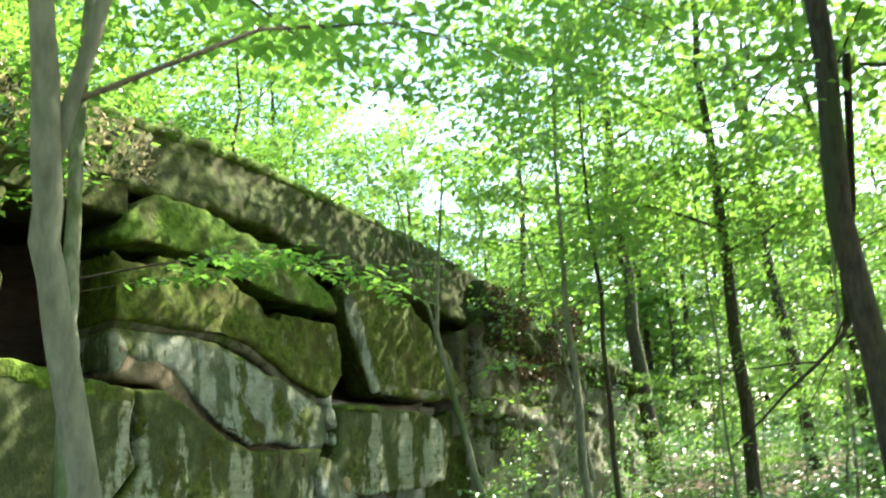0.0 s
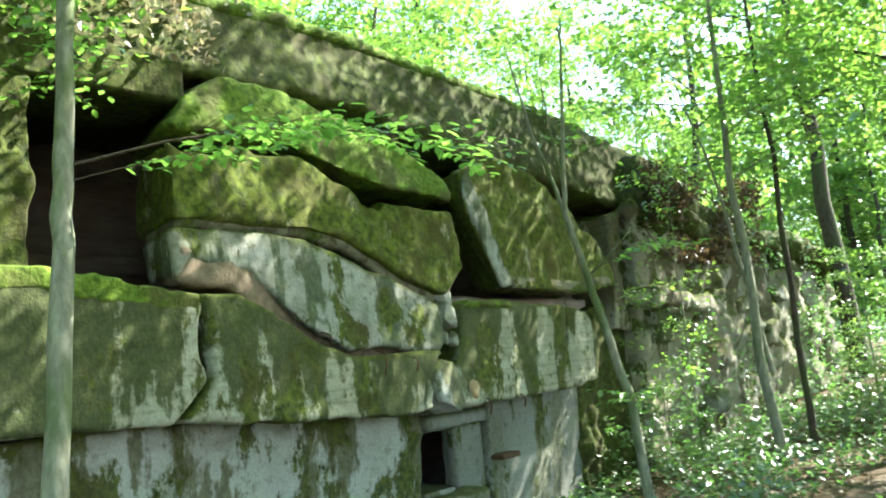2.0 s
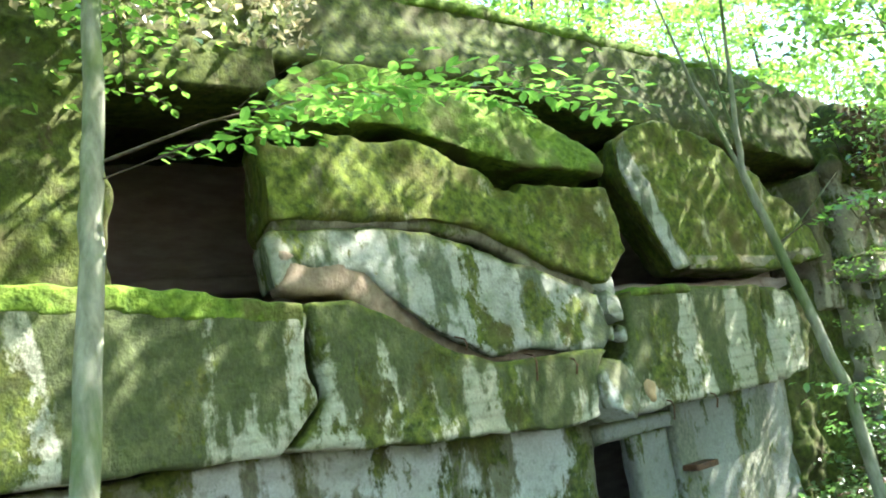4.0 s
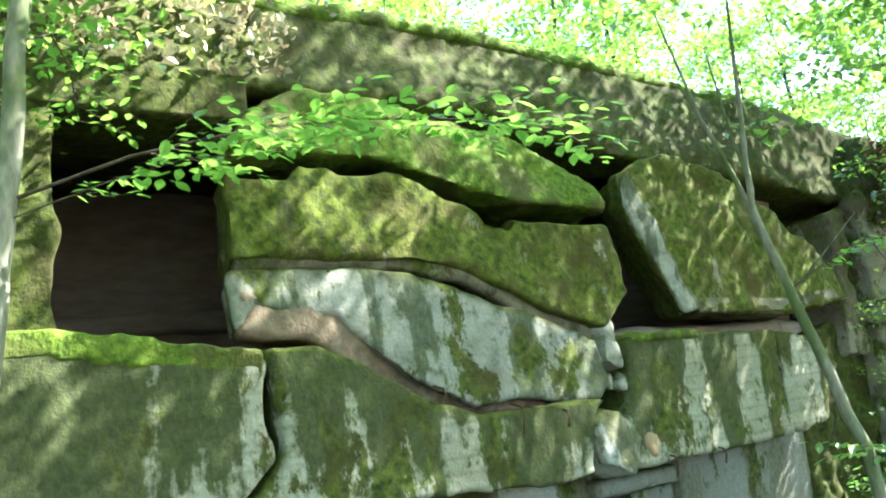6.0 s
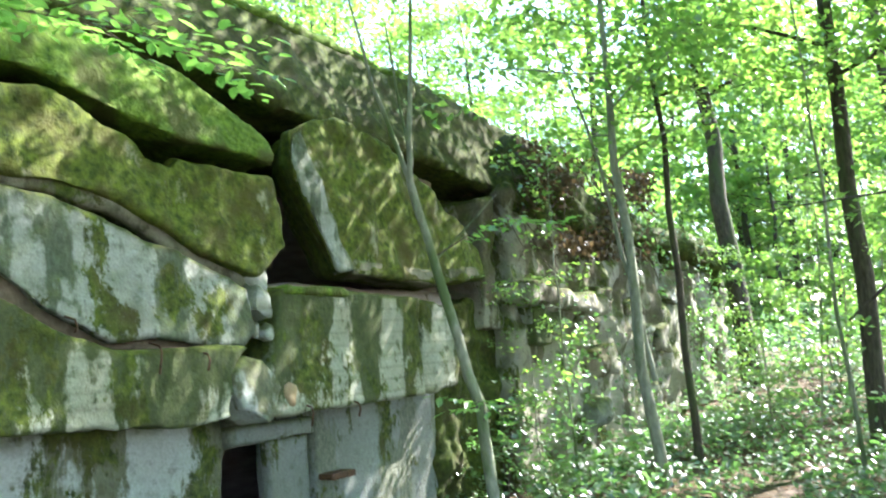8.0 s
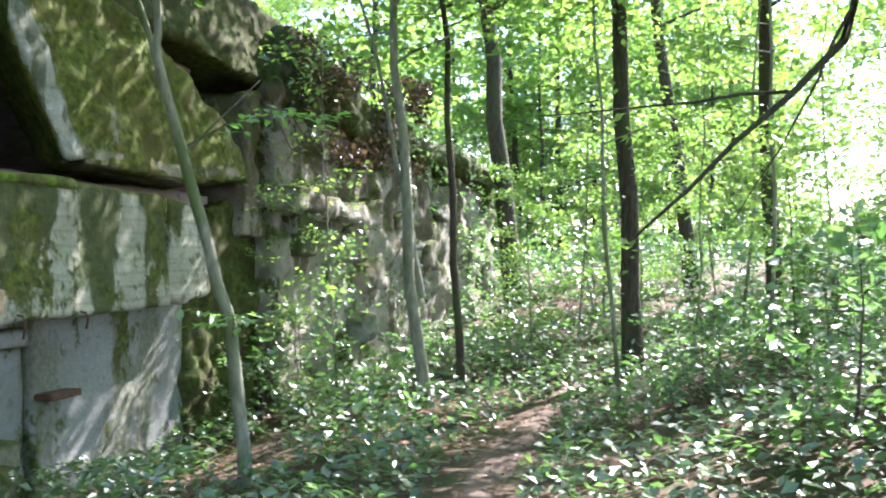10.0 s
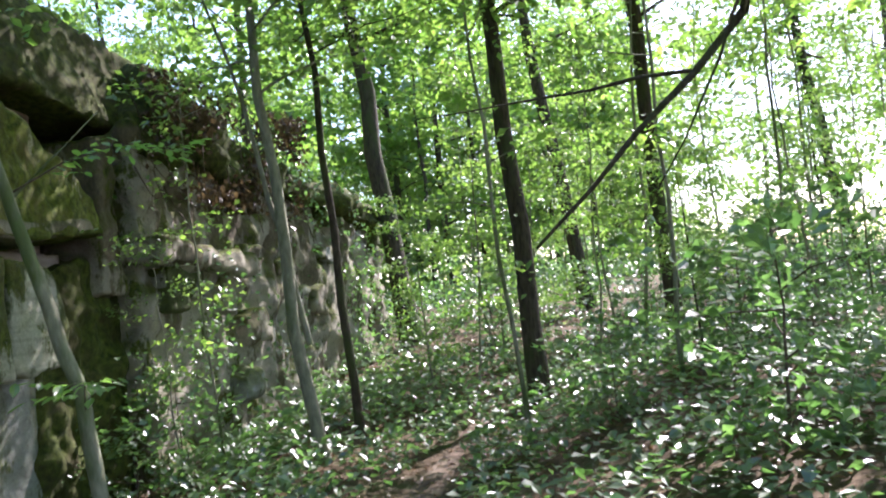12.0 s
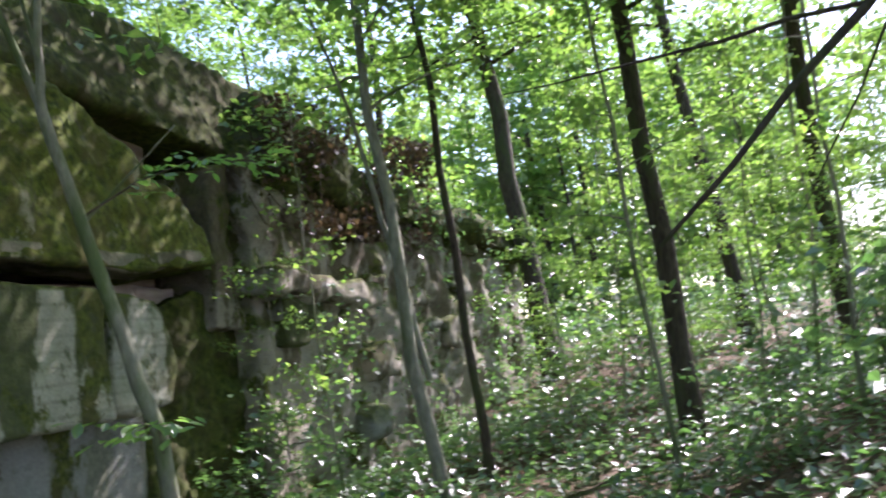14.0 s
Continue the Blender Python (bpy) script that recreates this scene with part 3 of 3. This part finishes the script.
leafy_branch(near, [(-2.57, 6.06, 3.7), (-2.75, 6.4, 3.9), (-3.1, 6.8, 3.95), (-3.5, 7.2, 3.8)], 0.010, 16, 7, 0.085, 11)
# the clusters from (-0.9, 8.8, 7.0) on are added to shade the left pillar
crown_on(near, [(-2.6, 6.0, 4.4), (-3.2, 6.6, 4.3), (-2.0, 5.6, 5.2), (-1.6, 6.4, 5.4), (-2.6, 5.0, 5.6), (-1.2, 5.4, 6.0), (-3.6, 6.2, 5.6), (-1.2, 7.0, 5.2), (-0.4, 7.6, 5.6), (-1.6, 7.8, 5.9), (-3.4, 7.2, 4.9), (-4.4, 6.7, 3.7), (-3.8, 7.2, 4.3), (-0.9, 8.8, 7.0), (-1.3, 8.4, 6.4), (-0.5, 8.9, 6.6), (-1.6, 7.9, 6.6), (-2.4, 7.5, 5.4), (-2.0, 7.8, 5.8), (-2.8, 7.0, 5.4), (-1.6, 8.2, 6.1), (-2.2, 7.2, 5.9), (-2.9, 7.6, 5.5), (-1.2, 7.6, 6.8)], 170, 0.42, 0.13, 0.10, 21)

first = stem("beech_tree", "forked grey beech trunk close to the path", [
    ([(-0.93, 2.75, -0.1), (-0.98, 2.62, 1.5), (-1.06, 2.45, 2.2), (-1.07, 2.38, 2.65), (-1.08, 2.3, 3.3), (-1.2, 2.2, 6.0)], [0.055, 0.047, 0.045, 0.043, 0.036, 0.015]),
    ([(-1.07, 2.40, 2.45), (-1.02, 2.42, 2.7), (-0.92, 2.42, 3.1), (-0.7, 2.5, 4.4)], [0.03, 0.026, 0.024, 0.012])], bark_grey)
crown_on(first, [(-1.0, 2.6, 4.6), (-0.4, 2.9, 5.0), (-1.6, 2.6, 5.2), (-0.8, 3.4, 5.4), (-1.2, 1.8, 5.6)], 150, 0.5, 0.14, 0.10, 22)

leafy_branch(first, [(-1.07, 2.38, 2.7), (-0.6, 3.2, 3.35), (-0.1, 4.0, 3.75), (0.4, 4.7, 3.9), (0.9, 5.3, 3.85)], 0.012, 34, 7, 0.10, 31, 0.6)
leafy_branch(first, [(-0.92, 2.42, 3.1), (-0.8, 3.6, 3.75), (-0.7, 4.8, 4.05), (-0.4, 5.8, 4.15)], 0.012, 30, 7, 0.10, 32, 0.6)
leafy_branch(first, [(-0.85, 2.45, 3.4), (0.3, 3.6, 3.9), (1.4, 4.7, 4.05), (2.3, 5.6, 3.95)], 0.012, 34, 7, 0.10, 33, 0.6)

sapling = stem("sapling", "thin curved pale sapling forking in front of the wall", [
    ([(0.55, 11.32, -0.9), (0.53, 11.3, -0.1), (0.44, 11.28, 0.96), (0.14, 11.25, 2.12), (-0.06, 11.23, 3.0), (-0.06, 11.22, 3.38), (-0.02, 11.2, 3.8), (0.08, 11.1, 5.2)], [0.062, 0.056, 0.05, 0.042, 0.034, 0.026, 0.022, 0.008]),
    ([(-0.05, 11.23, 2.95), (-0.2, 11.2, 3.45), (-0.35, 11.15, 3.9), (-0.55, 11.0, 4.9)], [0.026, 0.022, 0.018, 0.006]),
    ([(-0.06, 11.22, 3.3), (-0.12, 11.2, 3.7), (-0.2, 11.1, 4.5)], [0.016, 0.013, 0.006]),
    ([(0.10, 11.25, 2.25), (0.35, 11.3, 2.5), (0.7, 11.35, 2.85)], [0.012, 0.009, 0.004])], bark_grey)
leafy_branch(sapling, [(0.10, 11.25, 2.3), (0.45, 11.3, 2.5), (0.8, 11.3, 2.6), (1.15, 11.3, 2.55)], 0.008, 16, 6, 0.09, 14, 0.4)
leafy_branch(sapling, [(0.46, 11.28, 0.8), (0.5, 11.05, 1.0), (0.42, 10.85, 1.05)], 0.006, 8, 5, 0.11, 15, 0.3)
# high clusters towards the sun are added to shade the left cornice
crown_on(sapling, [(-0.9, 11.3, 5.2), (-0.2, 10.0, 5.9), (0.8, 10.2, 5.8), (1.4, 11.2, 5.4), (0.9, 9.6, 6.3), (-0.9, 10.3, 6.3), (0.2, 10.1, 6.3), (0.9, 10.7, 7.2), (-0.3, 9.6, 5.7), (1.8, 10.6, 6.9), (1.7, 11.4, 8.0)], 150, 0.36, 0.12, 0.11, 23)

pale_beech = tree("beech_tree", (2.32, 14.3, -0.35), 9.0, 0.15, (-0.028, -0.02), bark_grey, 41, 3600, 0.42, 2.3, 0.13, "slim straight beech with a pale mottled trunk")
bm = bmesh.new()
tube(bm, curve_points((-0.05, 0.02, 1.3), (-0.95, 0.1, 5.6), 9, 0.10, 17), [0.038 * (1 - 0.7 * i / 8) for i in range(9)], 8)
part("limb", bm, bark_grey, pale_beech, "thin second stem leaning off the trunk")
tree("beech_tree", (2.84, 15.3, -0.3), 9.5, 0.11, (-0.05, -0.02), bark_dark, 42, 4200, 0.45, 2.4, 0.12, "thin dark-barked young tree near the wing")
tree("oak_tree", (5.15, 15.45, 0.0), 13.0, 0.27, (-0.035, -0.03), bark_dark, 43, 11000, 0.36, 3.1, 0.15, "straight dark-barked tree beside the path")
tree("oak_tree", (7.4, 16.0, 0.1), 13.0, 0.24, (-0.10, -0.03), bark_dark, 44, 2400, 0.36, 2.8, 0.13, "dark-barked tree leaning over the undergrowth")
tree("oak_tree", (8.9, 22.4, 0.9), 14.0, 0.32, (-0.10, 0.0), bark_dark, 45, 4000, 0.36, 2.8, 0.14, "dark trunk at the top of the rise", fork=True)
tree("oak_tree", (4.95, 21.9, 0.6), 14.0, 0.42, (-0.05, 0.0), bark_dark, 46, 9000, 0.4, 3.3, 0.17, "thick dark trunk behind the far corner")
tree("oak_tree", (15.2, 21.8, 1.0), 14.0, 0.30, (-0.10, 0.0), bark_dark, 47, 4000, 0.36, 2.8, 0.14, "dark trunk in the bright edge of the wood")
side = tree("oak_tree", (3.35, 6.4, -0.1), 13.0, 0.24, (-0.02, -0.02), bark_dark, 48, 2200, 0.55, 2.8, 0.13, "dark tree with a low hanging bough")
bm = bmesh.new()
bough = [(-0.05, 0.0, 4.6), (0.4, 1.2, 3.7), (0.65, 2.25, 2.68), (0.38, 2.35, 2.4), (0.10, 2.43, 2.12), (-0.16, 2.5, 1.86), (-0.43, 2.58, 1.61)]
tube(bm, [Vector(p) + Vector((0.02 * math.sin(3 * i), 0, 0.02 * math.cos(5 * i))) for i, p in enumerate(bough)], [0.034 - 0.0042 * i for i in range(7)], 6)
tube(bm, curve_points((0.38, 2.35, 2.4), (-0.9, 2.9, 2.35), 7, 0.05, 78), [0.012 * (1 - 0.8 * i / 6) for i in range(7)], 5)
tube(bm, curve_points((0.6, 2.1, 2.8), (0.2, 2.7, 1.7), 7, 0.05, 79), [0.011 * (1 - 0.8 * i / 6) for i in range(7)], 5)
part("bough", bm, bark_dark, side, "bare dark hanging bough")

# ---- the wood around: copies of a few grown forms ----
tall = [tree("forest_tree", (0, 0, -60), 15.0, 0.30, (0.02 * k - 0.02, 0.02), bark_dark, 60 + k, 6200, 0.26, 3.3, 0.19, "tall leafy woodland tree with a dark trunk") for k in range(3)]
young = [tree("young_tree", (0, 0, -60), 8.0, 0.10, (0.03 * k - 0.03, 0.03), bark_grey if k else bark_dark, 70 + k, 5200, 0.13, 2.1, 0.145, "slender leafy young woodland tree") for k in range(3)]
poles = [tree("sapling", (0, 0, -60), 6.0, 0.045, (0.05 * k - 0.05, 0.04), bark_grey, 95 + k, 700, 0.2, 1.0, 0.10, "thin bare-stemmed woodland sapling with few leaves", limbs=9) for k in range(3)]
far = [tree("forest_tree", (0, 0, -60), 13.0, 0.26, (0.01, 0.01), bark_dark, 90 + k, 3000, 0.05, 3.4, 0.36, "leafy woodland tree in the distance", split=False) for k in range(2)]
bushes = [tree("bush", (0, 0, -60), 1.5, 0.03, (0.05, 0.03), twig_mat, 80 + k, 620, 0.06, 0.75, 0.115, "leafy green shrub on the woodland floor", limbs=12, split=False, foliage=herb_leaf) for k in range(3)]
for b in bushes:
    b["category"] = "bush"


def put(forms, x, y, scale, k, group, z=None):
    zz = ground_z(x, y) if z is None else z
    m = Matrix.Translation((x, y, zz)) @ pose(0, 0, 0, 0, 0, (k * 137.5) % 360) @ Matrix.Diagonal((scale, scale, scale, 1))
    tagged(copy_thing(forms[k % len(forms)], m), group=group)


g = np.random.default_rng(11)
# trees added mostly out of view beside the path, towards the sun, for shade
for k, (x, y, sc) in enumerate([(6.9, 4.0, 1.0), (5.6, 0.4, 1.0), (11.5, 5.0, 1.1), (6.15, 9.6, 1.05), (9.0, 1.0, 1.1), (3.6, -3.5, 1.0), (-4.2, 0.5, 0.9), (-5.8, 4.0, 0.8), (-2.0, -5.0, 1.0), (12.8, 9.0, 1.1), (9.8, 12.6, 1.0), (8.4, 11.0, 0.95)]):
    put(tall, x, y, sc, k, "trees of the wood")
count = 0
while count < 105:
    a, r = g.uniform(-0.95, 1.15), 14 + 44 * g.random() ** 1.3
    x, y = 1.0 + r * math.sin(a), 4.0 + r * math.cos(a)
    s, d = wall_frame(x, y)
    if (-8 < s < 18.5 and -9.0 < d < 1.2) or abs(x - path_x(y)) < 1.1:
        continue
    if 3 < x < 9.5 and y < 19:
        continue
    if a > 0.30 and r < 34 and g.random() < 0.76:
        count += 1
        continue
    if count % 2:
        put(tall, x, y, g.uniform(0.8, 1.15), count, "trees of the wood")
    else:
        put(young, x, y, g.uniform(0.7, 1.25), count, "young trees of the wood")
    count += 1
count = 0
while count < 80:
    a, r = g.uniform(-1.0, 0.5), g.uniform(34, 85)
    x, y = 1.0 + r * math.sin(a), 4.0 + r * math.cos(a)
    put(far, x, y, g.uniform(0.8, 1.3), count, "trees in the distance")
    count += 1
for k in range(46):  # close behind the ruin
    s, d = g.uniform(-12, 22), g.uniform(-22, -9)
    p = FACE @ Vector((s, -d, 0))
    put(tall if k % 3 else young, p.x, p.y, g.uniform(0.85, 1.2), k, "trees behind the ruin")
for k in range(26):  # behind the walk, to close the wood
    a, r = g.uniform(1.3, 5.0), g.uniform(9, 22)
    x, y = 1.0 + r * math.sin(a), 2.0 + r * math.cos(a)
    s, d = wall_frame(x, y)
    if d > 1.5 or s < -8:
        put(tall, x, y, g.uniform(0.85, 1.1), k, "trees of the wood")
# young growth on and behind the roof
for k, (s, d, sc) in enumerate([(-3.2, -1.6, 0.35), (-1.5, -3.2, 0.5), (0.8, -5.2, 0.6), (3.0, -6.2, 0.65), (6.0, -6.0, 0.65), (9.0, -4.5, 0.55), (11.5, -3.0, 0.5), (14.0, -2.2, 0.45), (-4.0, -4.5, 0.6)]):
    p = FACE @ Vector((s, -d, 0))
    put(young, p.x, p.y, sc, k, "young trees on the roof", z=4.95 if s < 9 else 3.9)
# shrubs
spots = [(7.2, 0.55, 0.7), (8.0, 0.75, 0.8), (10.9, 1.4, 0.4), (12.6, 1.7, 0.4), (14.2, 1.9, 0.5), (17.6, 1.9, 0.9)]
for k, (s, d, sc) in enumerate(spots):
    p = FACE @ Vector((s, -d, 0))
    put(bushes, p.x, p.y, sc, k, "shrubs along the wall")
count = 0
while count < 70:
    x, y = g.uniform(1.5, 20), g.uniform(8.5, 38)
    s, d = wall_frame(x, y)
    if d < 2.6 or (d < 4.4 and y < 20) or abs(x - path_x(y)) < 0.75 or y < 9.8 or (y < 13 and x < 4.4):
        continue
    put(bushes, x, y, g.uniform(0.45, 1.05), count, "shrubs of the undergrowth")
    count += 1
count = 0
while count < 34:
    x, y = g.uniform(3.6, 12.5), g.uniform(13.0, 26)
    s, d = wall_frame(x, y)
    if d < 3.0 or abs(x - path_x(y)) < 0.6:
        continue
    put(poles, x, y, g.uniform(0.5, 1.2), count, "saplings of the wood")
    count += 1
for k, (s, d, sc) in enumerate([(7.9, 0.75, 0.5), (8.4, 1.0, 0.8)]):
    p = FACE @ Vector((s, -d, 0))
    put(poles, p.x, p.y, sc, k, "saplings by the wall")
for k, (x, y, sc) in enumerate([(6.4, 13.6, 0.3), (4.2, 17.2, 0.35), (6.5, 18.9, 0.45)]):
    put(young, x, y, sc, k, "young trees of the wood")
for forms in (tall, young, bushes, far, poles):
    for f in forms:
        for o in (*f.children_recursive, f):
            bpy.data.objects.remove(o)


# ---- undergrowth and litter ----
def scatter(name, label, n, area, size, tilt, low, high, material, seed, clump, keep_path, category):
    g = np.random.default_rng(seed)
    pts = []
    while len(pts) < n:
        x, y = g.uniform(area[0], area[1]), g.uniform(area[2], area[3])
        s, d = wall_frame(x, y)
        if d < 0.15 and -5 < s < 17:
            continue
        if keep_path and abs(x - path_x(y)) < (0.30 + 0.2 * g.random()) * smooth(16.0, 11.5, y):
            continue
        v = noise.noise((x * 0.9, y * 0.9, seed))
        if clump and v < g.uniform(-0.5, 0.35):
            continue
        h = g.uniform(low, high) * (1 + 0.8 * max(0, v) if clump else 1)
        pts.append((x, y, ground_z(x, y) + h))
    me = leaf_mesh(name, np.array(pts), size, tilt, material, seed)
    tagged(new(name, me), label, category, kind="stuff")


scatter("undergrowth", "low green herbs covering the woodland floor", 27000, (-2, 10, 5, 19), 0.10, 0.35, 0.03, 0.30, herb_leaf, 5, True, True, "undergrowth")
scatter("undergrowth", "green herbs and seedlings farther into the wood", 26000, (-1, 26, 15, 45), 0.13, 0.35, 0.05, 0.55, herb_leaf, 6, True, True, "undergrowth")
scatter("leaf_litter", "dry brown fallen leaves on the ground", 15000, (-3, 10, 0, 22), 0.06, 0.25, 0.012, 0.03, dead_leaf, 7, False, False, "leaf litter")


def on_roof(n, seed):
    g = np.random.default_rng(seed)
    s, d = g.uniform(-4.4, 10.0, n), -0.75 - 2.2 * g.random(n) ** 1.5
    z = 5.08 - 0.055 * np.maximum(0, s - 6) ** 1.4 + g.uniform(0.0, 0.35, n)
    return np.array([tuple(FACE @ Vector((a, -b, c))) for a, b, c in zip(s, d, z)])


tagged(new("roof_plants", leaf_mesh("roof_plants", on_roof(3500, 8), 0.085, 0.5, herb_leaf, 8)), "small plants rooted in moss on the roof", "undergrowth", kind="stuff")


def trailing(n, seed):
    """Leaf places of plants that trail over the broken wing in clumps."""
    g = np.random.default_rng(seed)
    pts = []
    while len(pts) < n:
        s, z = g.uniform(7.9, 16.6), g.uniform(-0.3, 3.9)
        v = noise.noise((s * 0.8, z * 0.5, 3.0))
        if v < g.uniform(0.0, 0.45):
            continue
        d = 0.42 + wing(s) + 0.3 * g.random() + 0.35 * max(0.0, v)
        pts.append(tuple(FACE @ Vector((s, -d, z))))
    return np.array(pts)


tagged(new("trailing_plants", leaf_mesh("trailing_plants", trailing(1300, 9), 0.085, 0.6, herb_leaf, 9)), "trailing green plants over the broken wing wall", "undergrowth", kind="stuff")


def roof_litter(n, seed):
    """Places of dry leaves caught on the rounded edge of the roof."""
    g = np.random.default_rng(seed)
    pts = []
    while len(pts) < n:
        s, z = g.uniform(-4.3, 1.2), g.uniform(4.3, 5.25)
        if noise.noise((s * 1.6, z * 2.0, 7.0)) < g.uniform(-0.2, 0.4):
            continue
        pts.append(tuple(FACE @ Vector((s, 0.42 - 0.30 * (5.2 - z) - 0.10 - 0.08 * g.random(), z))))
    return np.array(pts)


# dry leaves with the sunlight on the roof edge put into their paler colour
sunlit_leaf = leaf_material("sunlit_dry_leaves", (0.30, 0.24, 0.15), (0.55, 0.48, 0.34), (0.3, 0.24, 0.12), (0.45, 0.4, 0.22), 0.1)
tagged(new("dry_leaves", leaf_mesh("dry_leaves", roof_litter(900, 10), 0.085, 0.9, sunlit_leaf, 10)), "dry leaves caught on the mossy roof edge, coloured as sunlit", "leaf litter", kind="stuff")


def hanging_roots():
    """Dead roots and stems that hang over the broken top of the wing."""
    g = np.random.default_rng(51)
    root = new("hanging_roots")
    root.matrix_world = FACE
    for k in range(46):
        s0, z0 = g.uniform(8.3, 12.8), g.uniform(3.1, 4.1)
        d = 0.35 + wing(s0) + g.uniform(0.05, 0.35)
        L = g.uniform(0.35, 1.2)
        bm = bmesh.new()
        tube(bm, curve_points((s0, -d + 0.35, z0 + 0.15), (s0 + g.normal(0, 0.3), -d - 0.1 * g.random(), z0 - L), 6, 0.10, 300 + k), [0.016 * g.uniform(0.5, 1.2) * (1 - 0.7 * i / 5) for i in range(6)], 5)
        part("root", bm, twig_mat, root)
    tagged(root, "dry brown roots hanging over the broken wall", "roots")
    pts = []
    while len(pts) < 2600:
        s0, z0 = g.uniform(8.3, 12.5), g.uniform(2.7, 4.3)
        if noise.noise((s0 * 1.1, z0 * 1.3, 11.0)) < g.uniform(-0.15, 0.4):
            continue
        pts.append(tuple(FACE @ Vector((s0, -(0.38 + wing(s0) + 0.3 * g.random()), z0))))
    me = leaf_mesh("dead_growth", np.array(pts), 0.09, 0.9, root_leaf, 52)
    tagged(new("dead_growth", me), "matted dead brown plants on the broken wing top", "dead plants", kind="stuff")


root_leaf = leaf_material("dead_matted_plants", (0.045, 0.03, 0.016), (0.13, 0.09, 0.05), (0.05, 0.035, 0.015), (0.1, 0.07, 0.03), 0.04)
hanging_roots()
